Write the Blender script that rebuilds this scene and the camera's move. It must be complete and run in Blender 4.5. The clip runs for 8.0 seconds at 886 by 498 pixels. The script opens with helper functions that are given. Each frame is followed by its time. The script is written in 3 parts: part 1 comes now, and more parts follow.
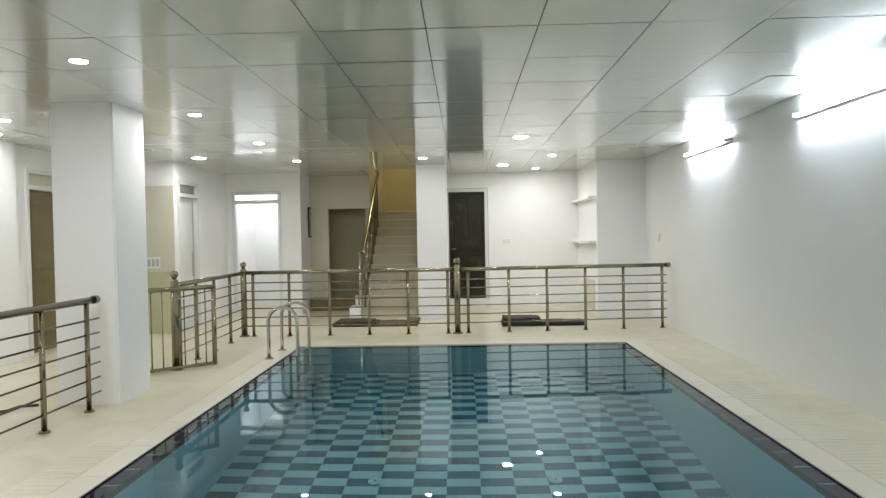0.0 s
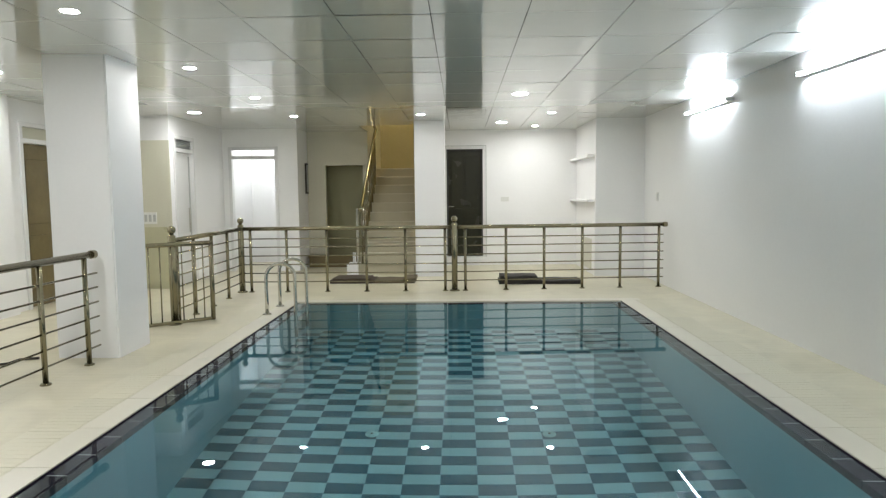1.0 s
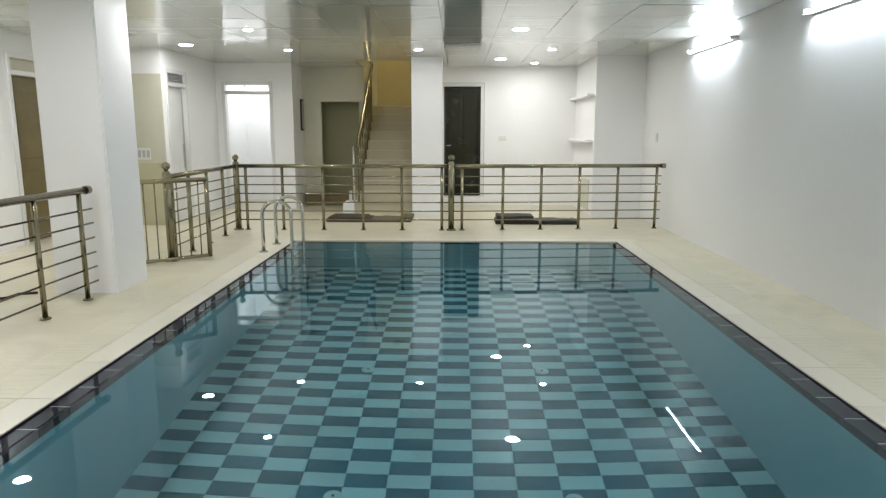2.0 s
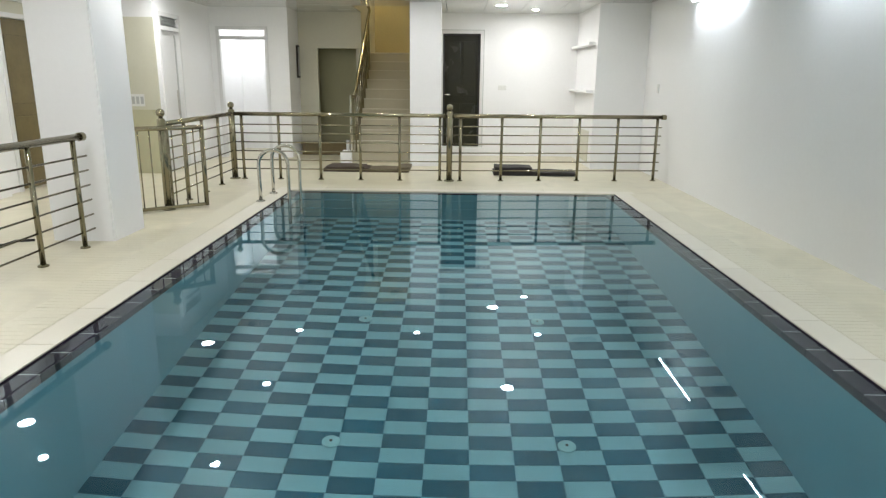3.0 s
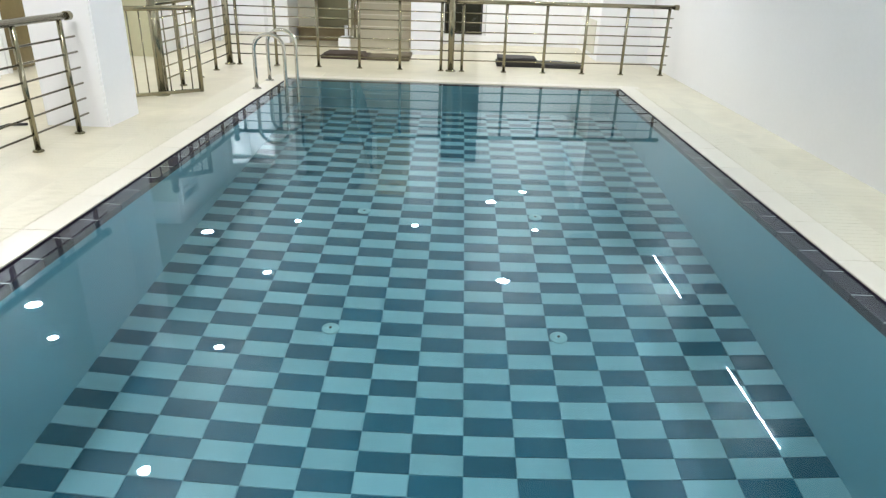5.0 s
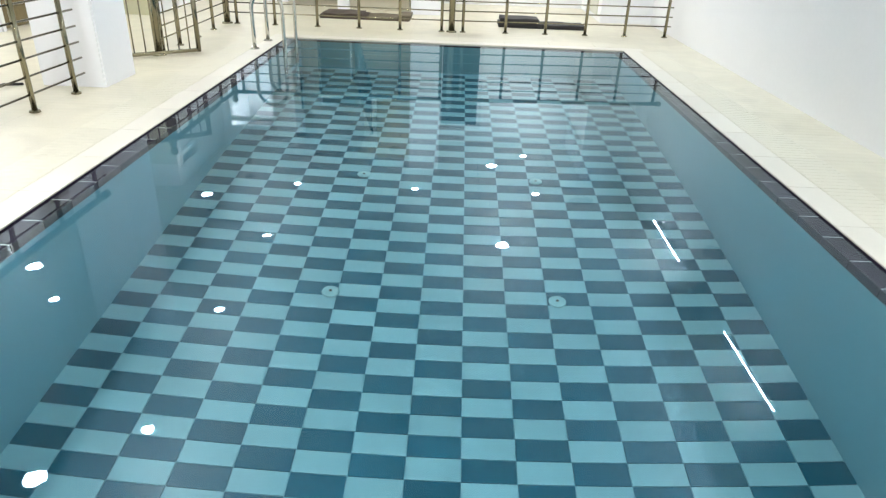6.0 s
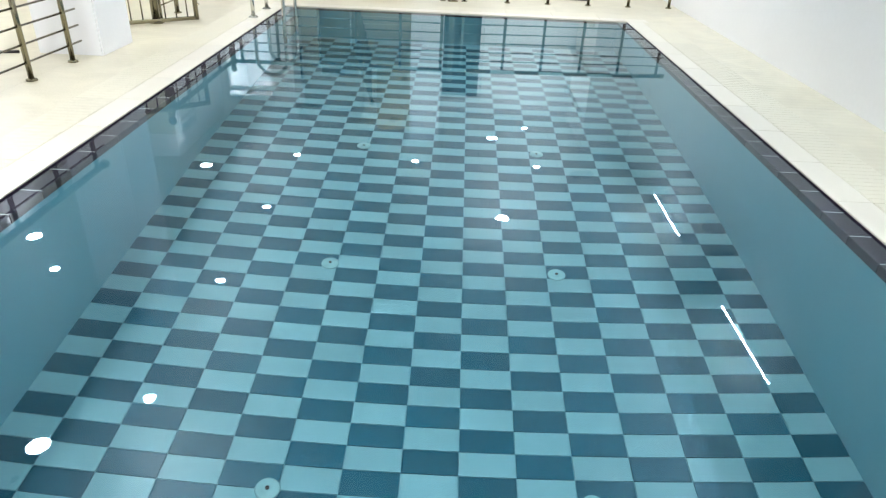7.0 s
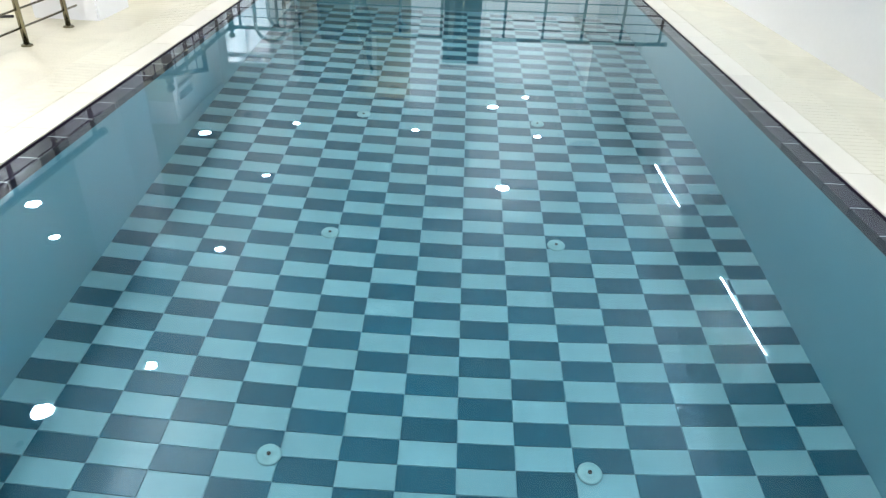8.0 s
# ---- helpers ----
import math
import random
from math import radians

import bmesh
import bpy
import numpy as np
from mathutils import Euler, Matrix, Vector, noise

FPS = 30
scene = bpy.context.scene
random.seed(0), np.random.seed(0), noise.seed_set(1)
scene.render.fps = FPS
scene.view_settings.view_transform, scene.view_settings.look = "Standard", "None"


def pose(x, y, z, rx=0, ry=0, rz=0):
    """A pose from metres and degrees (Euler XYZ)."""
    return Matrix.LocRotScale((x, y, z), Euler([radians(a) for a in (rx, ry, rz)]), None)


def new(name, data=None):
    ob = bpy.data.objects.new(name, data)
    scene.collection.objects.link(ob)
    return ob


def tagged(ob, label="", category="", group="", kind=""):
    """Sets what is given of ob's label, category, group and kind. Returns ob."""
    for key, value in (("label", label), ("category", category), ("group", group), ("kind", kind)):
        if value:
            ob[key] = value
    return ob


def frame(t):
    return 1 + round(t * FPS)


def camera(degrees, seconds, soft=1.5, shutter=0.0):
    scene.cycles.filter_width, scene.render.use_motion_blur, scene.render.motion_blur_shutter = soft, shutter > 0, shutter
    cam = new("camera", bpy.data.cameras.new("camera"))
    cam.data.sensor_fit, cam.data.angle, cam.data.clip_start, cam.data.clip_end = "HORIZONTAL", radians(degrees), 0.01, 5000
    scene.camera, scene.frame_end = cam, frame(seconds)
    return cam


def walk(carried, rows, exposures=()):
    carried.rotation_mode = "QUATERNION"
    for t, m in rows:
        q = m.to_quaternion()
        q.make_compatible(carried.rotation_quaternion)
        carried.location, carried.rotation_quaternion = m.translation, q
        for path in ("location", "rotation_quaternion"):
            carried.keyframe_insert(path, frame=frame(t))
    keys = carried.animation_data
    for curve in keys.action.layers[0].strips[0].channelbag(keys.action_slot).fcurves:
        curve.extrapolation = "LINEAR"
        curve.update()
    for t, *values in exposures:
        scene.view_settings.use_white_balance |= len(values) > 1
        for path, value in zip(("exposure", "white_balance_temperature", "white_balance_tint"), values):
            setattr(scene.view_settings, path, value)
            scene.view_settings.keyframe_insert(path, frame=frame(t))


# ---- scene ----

U = 0.92          # metres in one unit of the plan
EYE = 1.45 * U    # height of the lens over the deck
DROP = -0.009      # water below the deck, in plan units
CEIL = 2.69       # ceiling over the deck, in plan units
WELL = 1.61       # depth of the water

# ---- camera ----
cam = camera(67.65, 8.0, soft=1.3)
PATH = [
    (0.0, 88.850, 1.063, 1.729),
    (0.5, 87.438, 0.898, 1.643),
    (1.0, 85.181, 0.591, 1.536),
    (1.5, 82.429, 0.266, 1.411),
    (3.0, 75.687, -0.596, 1.194),
    (3.5, 73.515, -0.843, 1.206),
    (4.0, 70.951, -1.198, 1.284),
    (4.5, 68.703, -1.519, 1.375),
    (5.0, 66.494, -1.744, 1.469),
    (6.5, 62.181, -2.188, 1.652),
    (7.0, 60.976, -2.379, 1.742),
    (7.5, 59.669, -2.553, 1.820),
    (8.0, 58.361, -2.622, 1.866),
]
EXPOSURES = [(0.0, -0.12, 6150, 12), (1.5, -0.12, 6150, 12), (3.5, 0.22, 6050, 14), (5.0, 0.56, 5900, 15), (6.5, 0.78, 5780, 15), (8.0, 0.80, 5780, 16)]
walk(cam, [(t, pose(0, 0, EYE, rx, ry, rz)) for t, rx, ry, rz in PATH], EXPOSURES)

# ---- world: a closed basement at night, lamps only ----
world = bpy.data.worlds.new("night")
scene.world = world
world.use_nodes = True
world.node_tree.nodes["Background"].inputs[0].default_value = (0.6, 0.65, 0.7, 1)
world.node_tree.nodes["Background"].inputs[1].default_value = 0.02
TUBE_GLOW = 165.0
SPOT_GLOW = 370.0
PANEL_GLOW = 260.0
ROOM_GLOW = 14.0
STAIR_GLOW = 75.0


# ---- materials ----
def nodes_of(name):
    m = bpy.data.materials.new(name)
    m.use_nodes = True
    t = m.node_tree
    return m, t, t.nodes["Principled BSDF"]


def surface(name, colour, rough=0.5, metal=0.0, vary=0.06, coarse=1.5, fine=40.0, bump=0.05, spec=0.5, coat=0.0, piece=0.0):
    """Paint, plaster, metal, plastic: colour drifts at two scales, roughness follows, with fine relief."""
    m, t, b = nodes_of(name)
    n, l = t.nodes, t.links
    co = n.new("ShaderNodeTexCoord")
    big = n.new("ShaderNodeTexNoise")
    big.inputs["Scale"].default_value, big.inputs["Detail"].default_value = coarse, 4
    small = n.new("ShaderNodeTexNoise")
    small.inputs["Scale"].default_value, small.inputs["Detail"].default_value = fine, 3
    l.new(co.outputs["Object"], big.inputs["Vector"])
    l.new(co.outputs["Object"], small.inputs["Vector"])
    add = n.new("ShaderNodeMath")
    add.operation = "MULTIPLY_ADD"
    l.new(small.outputs["Fac"], add.inputs[0])
    add.inputs[1].default_value = 0.35
    l.new(big.outputs["Fac"], add.inputs[2])
    scale = n.new("ShaderNodeMapRange")
    scale.inputs["From Min"].default_value, scale.inputs["From Max"].default_value = 0.35, 1.0
    scale.inputs["To Min"].default_value, scale.inputs["To Max"].default_value = 1 - vary, 1 + vary
    l.new(add.outputs[0], scale.inputs["Value"])
    value = scale.outputs[0]
    if piece:
        info = n.new("ShaderNodeObjectInfo")
        own = n.new("ShaderNodeMapRange")
        own.inputs["To Min"].default_value, own.inputs["To Max"].default_value = 1 - piece, 1 + piece
        l.new(info.outputs["Random"], own.inputs["Value"])
        mul = n.new("ShaderNodeMath")
        mul.operation = "MULTIPLY"
        l.new(value, mul.inputs[0])
        l.new(own.outputs[0], mul.inputs[1])
        value = mul.outputs[0]
    tint = n.new("ShaderNodeVectorMath")
    tint.operation = "SCALE"
    tint.inputs[0].default_value = colour
    l.new(value, tint.inputs["Scale"])
    l.new(tint.outputs[0], b.inputs["Base Color"])
    r = n.new("ShaderNodeMapRange")
    r.inputs["To Min"].default_value, r.inputs["To Max"].default_value = max(rough - 0.08, 0.02), min(rough + 0.08, 1)
    l.new(big.outputs["Fac"], r.inputs["Value"])
    l.new(r.outputs[0], b.inputs["Roughness"])
    b.inputs["Metallic"].default_value = metal
    b.inputs["Specular IOR Level"].default_value = spec
    b.inputs["Coat Weight"].default_value = coat
    b.inputs["Coat Roughness"].default_value = 0.05
    if bump:
        bp = n.new("ShaderNodeBump")
        bp.inputs["Strength"].default_value, bp.inputs["Distance"].default_value = bump, 0.004
        l.new(small.outputs["Fac"], bp.inputs["Height"])
        l.new(bp.outputs[0], b.inputs["Normal"])
    return m


def glow(name, colour, strength):
    m, t, b = nodes_of(name)
    b.inputs["Base Color"].default_value = (0.9, 0.9, 0.9, 1)
    b.inputs["Emission Color"].default_value = (*colour, 1)
    b.inputs["Emission Strength"].default_value = strength
    return m


def deck_surface():
    """Cream ceramic deck: large tiles with tight joints, fine anti-slip ribs, faint cloudy veins."""
    m, t, b = nodes_of("cream_deck_tile")
    n, l = t.nodes, t.links
    co = n.new("ShaderNodeTexCoord")
    brick = n.new("ShaderNodeTexBrick")
    brick.offset = 0.0
    for key, v in (("Scale", 1.0), ("Brick Width", 0.6), ("Row Height", 0.6), ("Mortar Size", 0.0025), ("Mortar Smooth", 0.3), ("Bias", 0.0)):
        brick.inputs[key].default_value = v
    brick.inputs["Color1"].default_value = (0.585, 0.545, 0.405, 1)
    brick.inputs["Color2"].default_value = (0.61, 0.57, 0.435, 1)
    brick.inputs["Mortar"].default_value = (0.53, 0.485, 0.36, 1)
    l.new(co.outputs["Object"], brick.inputs["Vector"])
    cloud = n.new("ShaderNodeTexNoise")
    cloud.inputs["Scale"].default_value, cloud.inputs["Detail"].default_value, cloud.inputs["Distortion"].default_value = 2.2, 6, 1.2
    l.new(co.outputs["Object"], cloud.inputs["Vector"])
    grit = n.new("ShaderNodeTexNoise")
    grit.inputs["Scale"].default_value = 60
    l.new(co.outputs["Object"], grit.inputs["Vector"])
    mix = n.new("ShaderNodeMix")
    mix.data_type, mix.blend_type = "RGBA", "MULTIPLY"
    ramp = n.new("ShaderNodeMapRange")
    ramp.inputs["From Min"].default_value, ramp.inputs["From Max"].default_value = 0.3, 0.7
    ramp.inputs["To Min"].default_value, ramp.inputs["To Max"].default_value = 0.9, 1.06
    l.new(cloud.outputs["Fac"], ramp.inputs["Value"])
    grey = n.new("ShaderNodeCombineColor")
    for i in range(3):
        l.new(ramp.outputs[0], grey.inputs[i])
    mix.inputs["Factor"].default_value = 1.0
    l.new(brick.outputs["Color"], mix.inputs["A"])
    l.new(grey.outputs[0], mix.inputs["B"])
    l.new(mix.outputs["Result"], b.inputs["Base Color"])
    b.inputs["Roughness"].default_value = 0.36
    wave = n.new("ShaderNodeTexWave")
    wave.bands_direction = "Y"
    wave.inputs["Scale"].default_value = 4.2
    l.new(co.outputs["Object"], wave.inputs["Vector"])
    h = n.new("ShaderNodeMath")
    h.operation = "MULTIPLY_ADD"
    l.new(wave.outputs["Fac"], h.inputs[0])
    h.inputs[1].default_value = 0.5
    l.new(grit.outputs["Fac"], h.inputs[2])
    h2 = n.new("ShaderNodeMath")
    h2.operation = "SUBTRACT"
    l.new(h.outputs[0], h2.inputs[0])
    l.new(brick.outputs["Fac"], h2.inputs[1])
    bp = n.new("ShaderNodeBump")
    bp.inputs["Strength"].default_value, bp.inputs["Distance"].default_value = 0.45, 0.004
    l.new(h2.outputs[0], bp.inputs["Height"])
    l.new(bp.outputs[0], b.inputs["Normal"])
    return m


def water_surface():
    m, t, b = nodes_of("still_pool_water")
    n, l = t.nodes, t.links
    n.remove(b)
    g = n.new("ShaderNodeBsdfGlass")
    g.inputs["IOR"].default_value, g.inputs["Roughness"].default_value = 1.333, 0.0
    g.inputs["Color"].default_value = (0.86, 0.97, 0.98, 1)
    co = n.new("ShaderNodeTexCoord")
    ripple = n.new("ShaderNodeTexNoise")
    ripple.inputs["Scale"].default_value, ripple.inputs["Detail"].default_value = 1.6, 1.5
    l.new(co.outputs["Object"], ripple.inputs["Vector"])
    bp = n.new("ShaderNodeBump")
    bp.inputs["Strength"].default_value, bp.inputs["Distance"].default_value = 0.03, 0.01
    l.new(ripple.outputs["Fac"], bp.inputs["Height"])
    l.new(bp.outputs[0], g.inputs["Normal"])
    l.new(g.outputs[0], n["Material Output"].inputs["Surface"])
    return m


WHITE = surface("white_wall_paint", (0.85, 0.85, 0.845), 0.55, vary=0.035, coarse=0.8, fine=25, bump=0.12)
COLUMN = surface("white_column_paint", (0.86, 0.86, 0.87), 0.45, vary=0.03, coarse=1.2, fine=30, bump=0.08)
CREAM = surface("beige_wall_tile", (0.58, 0.565, 0.45), 0.3, vary=0.06)
OCHRE = surface("ochre_stair_paint", (0.44, 0.375, 0.20), 0.5, vary=0.12, coarse=1.0)
PLASTER = surface("pale_grey_plaster", (0.60, 0.58, 0.475), 0.6, vary=0.07, coarse=0.9)
# darker plaster: the dimness of the deep nook is put into its colour
OLIVE = surface("dim_olive_plaster", (0.33, 0.315, 0.185), 0.6, vary=0.08)
PANEL = surface("glossy_ceiling_laminate", (0.80, 0.825, 0.785), 0.10, vary=0.04, coarse=0.7, fine=12, bump=0.0, spec=0.5)
PANEL_BSDF = PANEL.node_tree.nodes["Principled BSDF"]
for link in list(PANEL_BSDF.inputs["Roughness"].links):
    PANEL.node_tree.links.remove(link)
PANEL_BSDF.inputs["Roughness"].default_value = 0.16
PANEL_BSDF.inputs["IOR"].default_value = 1.28
PANEL_BSDF.inputs["Anisotropic"].default_value = 0.7
PANEL_BSDF.inputs["Coat Weight"].default_value = 1.0
PANEL_BSDF.inputs["Coat IOR"].default_value = 1.6
PANEL_BSDF.inputs["Coat Roughness"].default_value = 0.07
along = PANEL.node_tree.nodes.new("ShaderNodeCombineXYZ")   # the embossing smears reflections along the room
along.inputs["Y"].default_value = 1.0
PANEL.node_tree.links.new(along.outputs[0], PANEL_BSDF.inputs["Tangent"])
# the void's shade is put into this colour, so panel gaps read dark
VOID = surface("dark_ceiling_void", (0.10, 0.10, 0.09), 0.9)
DECK = deck_surface()
COPING = surface("pale_coping_tile", (0.655, 0.62, 0.52), 0.32, vary=0.05, piece=0.03)
RIBBED = surface("pale_ribbed_deck_tile", (0.62, 0.585, 0.455), 0.38, vary=0.05, piece=0.03)
STEP = surface("grey_beige_stair_tile", (0.52, 0.48, 0.36), 0.35, vary=0.08)
BLACK_TILE = surface("black_polished_ledge_stone", (0.020, 0.014, 0.026), 0.35, vary=0.45, coarse=6, bump=0.0, spec=0.08, piece=0.25)
GROUT = surface("pale_tile_grout", (0.62, 0.63, 0.62), 0.8)
POOL_WALL = surface("teal_pool_wall_tile", (0.106, 0.282, 0.342), 0.35, vary=0.06, coarse=0.8, fine=45)
TILE_DARK = surface("dark_teal_pool_tile", (0.002, 0.065, 0.103), 0.3, vary=0.12, coarse=3, piece=0.12, bump=0.0)
TILE_LIGHT = surface("pale_teal_pool_tile", (0.148, 0.303, 0.346), 0.3, vary=0.07, coarse=3, piece=0.06, bump=0.0)
POOL_JOINT = surface("teal_pool_grout", (0.13, 0.28, 0.34), 0.7)
INLET = surface("pale_inlet_plastic", (0.20, 0.365, 0.385), 0.4)
WATER = water_surface()
STEEL = surface("brushed_stainless_steel", (0.27, 0.245, 0.165), 0.19, metal=1.0, vary=0.18, coarse=3, fine=120, bump=0.03)
CHROME = surface("polished_steel", (0.62, 0.61, 0.56), 0.12, metal=1.0, vary=0.05, coarse=4)
DARK_WOOD = surface("dark_varnished_door", (0.016, 0.016, 0.007), 0.26, vary=0.15, coarse=3, spec=0.3, coat=0.25)
BROWN_WOOD = surface("brown_veneer_door", (0.15, 0.115, 0.052), 0.22, vary=0.22, coarse=3, fine=18, coat=0.3)
FRAME_WHITE = surface("white_door_frame", (0.72, 0.72, 0.71), 0.35)
GREY = surface("grey_louvre_plastic", (0.42, 0.43, 0.41), 0.5)
PLASTIC = surface("white_switch_plastic", (0.72, 0.72, 0.69), 0.3)
DARK = surface("black_rubber", (0.022, 0.020, 0.018), 0.75, vary=0.25, bump=0.2)
BROWN_MAT = surface("dark_brown_fabric", (0.055, 0.040, 0.028), 0.9, vary=0.3, fine=90, bump=0.4)
TAN_MAT = surface("brown_olive_fabric", (0.105, 0.085, 0.050), 0.9, vary=0.3, fine=90, bump=0.4)
DADO = surface("olive_beige_wall_tile", (0.47, 0.455, 0.30), 0.28, vary=0.08)
TUBE_LIGHT = glow("tube_light_glow", (0.90, 0.97, 1.0), TUBE_GLOW)
SPOT_LIGHT = glow("downlight_glow", (1.0, 0.97, 0.88), SPOT_GLOW)
PANEL_LIGHT = glow("panel_light_glow", (1.0, 0.98, 0.92), PANEL_GLOW)
ROOM_LIGHT = glow("room_light_glow", (1.0, 1.0, 0.96), ROOM_GLOW)
STAIR_LIGHT = glow("stair_light_glow", (1.0, 0.90, 0.62), STAIR_GLOW)


# ---- mesh helpers, all in plan units ----
def mesh_of(name, bm, material, smooth=False):
    bmesh.ops.scale(bm, vec=(U, U, U), verts=bm.verts)
    bmesh.ops.recalc_face_normals(bm, faces=bm.faces)
    me = bpy.data.meshes.new(name)
    bm.to_mesh(me)
    bm.free()
    me.materials.append(material)
    if smooth:
        for p in me.polygons:
            p.use_smooth = len(p.vertices) == 4
    return me


def thing(name, x=0, y=0, z=0, turn=0, label="", category="", group="", kind=""):
    ob = new(name)
    ob.empty_display_size = 0.1
    ob.matrix_basis = pose(x * U, y * U, z * U, 0, 0, turn)
    return tagged(ob, label, category, group, kind)


def part(name, bm, material, parent, label="", smooth=False):
    ob = new(name, mesh_of(name, bm, material, smooth))
    ob.parent = parent
    return tagged(ob, label)


def solid(name, bm, material, x=0, y=0, z=0, label="", category="", group="", kind="", smooth=False):
    ob = new(name, mesh_of(name, bm, material, smooth))
    ob.location = (x * U, y * U, z * U)
    return tagged(ob, label, category, group, kind)


def piece(name, me, parent, x, y, z, turn=0):
    ob = new(name, me)
    ob.parent = parent
    ob.matrix_basis = pose(x * U, y * U, z * U, 0, 0, turn)
    return ob


def box(bm, x0, x1, y0, y1, z0, z1, bevel=0.0):
    made = bmesh.ops.create_cube(bm, size=1)["verts"]
    for v in made:
        v.co = Vector((x0 + (v.co.x + 0.5) * (x1 - x0), y0 + (v.co.y + 0.5) * (y1 - y0), z0 + (v.co.z + 0.5) * (z1 - z0)))
    if bevel:
        edges = list({e for v in made for e in v.link_edges})
        bmesh.ops.bevel(bm, geom=edges, offset=bevel, segments=2, affect="EDGES", profile=0.6)
    return bm


def boxed(*a, bevel=0.0):
    return box(bmesh.new(), *a, bevel=bevel)


def sweep(bm, points, radius, seg=12, cap=True):
    """A round tube along a line of points."""
    pts = [Vector(p) for p in points]
    rings, up = [], None
    for i, p in enumerate(pts):
        d = (pts[min(i + 1, len(pts) - 1)] - pts[max(i - 1, 0)]).normalized()
        if up is None:
            up = d.orthogonal().normalized()
        up = (up - d * up.dot(d)).normalized()
        side = d.cross(up)
        rings.append([bm.verts.new(p + (up * math.cos(a) + side * math.sin(a)) * radius) for a in (2 * math.pi * k / seg for k in range(seg))])
    for a, b in zip(rings, rings[1:]):
        for k in range(seg):
            bm.faces.new((a[k], a[(k + 1) % seg], b[(k + 1) % seg], b[k]))
    if cap:
        bm.faces.new(rings[0][::-1])
        bm.faces.new(rings[-1])
    return bm


def lathe(bm, profile, seg=20, x=0.0, y=0.0):
    """A turned solid from (radius, height) pairs."""
    rings = [[bm.verts.new((x + r * math.cos(2 * math.pi * k / seg), y + r * math.sin(2 * math.pi * k / seg), z)) for k in range(seg)] for r, z in profile]
    for a, b in zip(rings, rings[1:]):
        for k in range(seg):
            bm.faces.new((a[k], a[(k + 1) % seg], b[(k + 1) % seg], b[k]))
    bm.faces.new(rings[0][::-1])
    bm.faces.new(rings[-1])
    return bm


def pierced(axis, a0, a1, t0, t1, z0, z1, holes):
    """A wall along x or y from a0 to a1, thick from t0 to t1, with holes (from, to, bottom, top)."""
    bm = bmesh.new()

    def put(p, q, lo, hi):
        if q - p > 1e-4 and hi - lo > 1e-4:
            box(bm, *((p, q, t0, t1) if axis == "x" else (t0, t1, p, q)), lo, hi)
    at = a0
    for p, q, lo, hi in sorted(holes):
        put(at, p, z0, z1)
        put(p, q, z0, lo)
        put(p, q, hi, z1)
        at = q
    put(at, a1, z0, z1)
    return bm


# ---- the large structure ----
WEST, EAST, NEAR, FAR = -2.205, 2.125, 0.50, 8.78   # edge of the deck
LEDGE = 0.108                                       # black stone ledge inside it
WEST_IN, EAST_IN, NEAR_IN, FAR_IN = WEST + LEDGE, EAST - LEDGE, NEAR + LEDGE, FAR - 0.030
RIGHT, LEFT, BEHIND = 3.13, -5.60, -5.2

bm = bmesh.new()
for a in ((-8.0, WEST, BEHIND, 17.0), (EAST, 4.2, BEHIND, 17.0), (WEST, EAST, BEHIND, NEAR), (WEST, EAST, FAR, 17.0)):
    box(bm, *a, -0.30, 0.0)
floor = solid("floor", bm, DECK, label="cream ceramic tile deck round the pool", category="floor", kind="structure")


def wall(name, bm, material=WHITE, label="plain white painted wall"):
    return solid(name, bm, material, label=label, category="wall", kind="structure")


wall_east = wall("wall_east", boxed(RIGHT, RIGHT + 0.2, BEHIND, 13.3, 0, CEIL + 0.3), label="long white painted wall beside the pool, under tube lights")
wall_north = wall("wall_north", pierced("x", -0.85, RIGHT + 0.2, 13.3, 13.5, 0, CEIL + 0.3, [(-0.34, 0.50, 0.0, 2.38)]), label="white painted end wall with a dark door")
wall_hall = wall("wall_hall", pierced("x", -3.08, -1.86, 13.3, 13.42, 0, CEIL, [(-2.72, -1.93, 0.0, 2.03)]), PLASTER, label="pale grey plaster wall beside the stairs with a low opening")
wall_corner = wall("wall_corner", boxed(-3.28, -3.08, 12.5, 15.2, 0, CEIL + 0.3), label="white wall corner beside the stair hall")
wall_lit = wall("wall_lit", pierced("x", -4.5, -3.28, 12.5, 12.68, 0, CEIL + 0.3, [(-4.39, -3.45, 0.0, 2.36)]), label="white wall with an open lit doorway")
wall_inner = wall("wall_inner", pierced("y", 10.2, 15.2, -4.70, -4.50, 0, CEIL + 0.3, [(10.32, 11.10, 0.0, 2.41)]), label="white wall with a white louvred door")
wall_recess = wall("wall_recess", boxed(-6.0, -4.70, 10.2, 10.4, 0, CEIL + 0.3), label="white wall with beige tiles below")
wall_west = wall("wall_west", pierced("y", BEHIND, 10.2, LEFT - 0.2, LEFT, 0, CEIL + 0.3, [(8.31, 9.17, 0.0, 2.42)]), label="white wall with a brown door")
# unseen end wall, added behind the lens to bounce light back
wall_south = wall("wall_south", boxed(LEFT - 0.2, RIGHT + 0.2, BEHIND - 0.2, BEHIND, 0, CEIL + 0.3), label="unseen white wall added to close the pool room")
wall_back_west = wall("wall_room_end", boxed(-4.5, -3.28, 14.2, 14.4, 0, CEIL + 0.3), label="bright white wall of the lit side room")
wall_nook = wall("wall_nook", boxed(-3.08, -1.98, 13.85, 14.0, 0, CEIL), OLIVE, label="dim plaster wall under the stairs")
wall_stair = wall("wall_stair", boxed(-0.85, -0.70, 12.02, 15.5, 0, 5.0), OCHRE, label="ochre painted wall beside the stairs")
wall_well = bmesh.new()
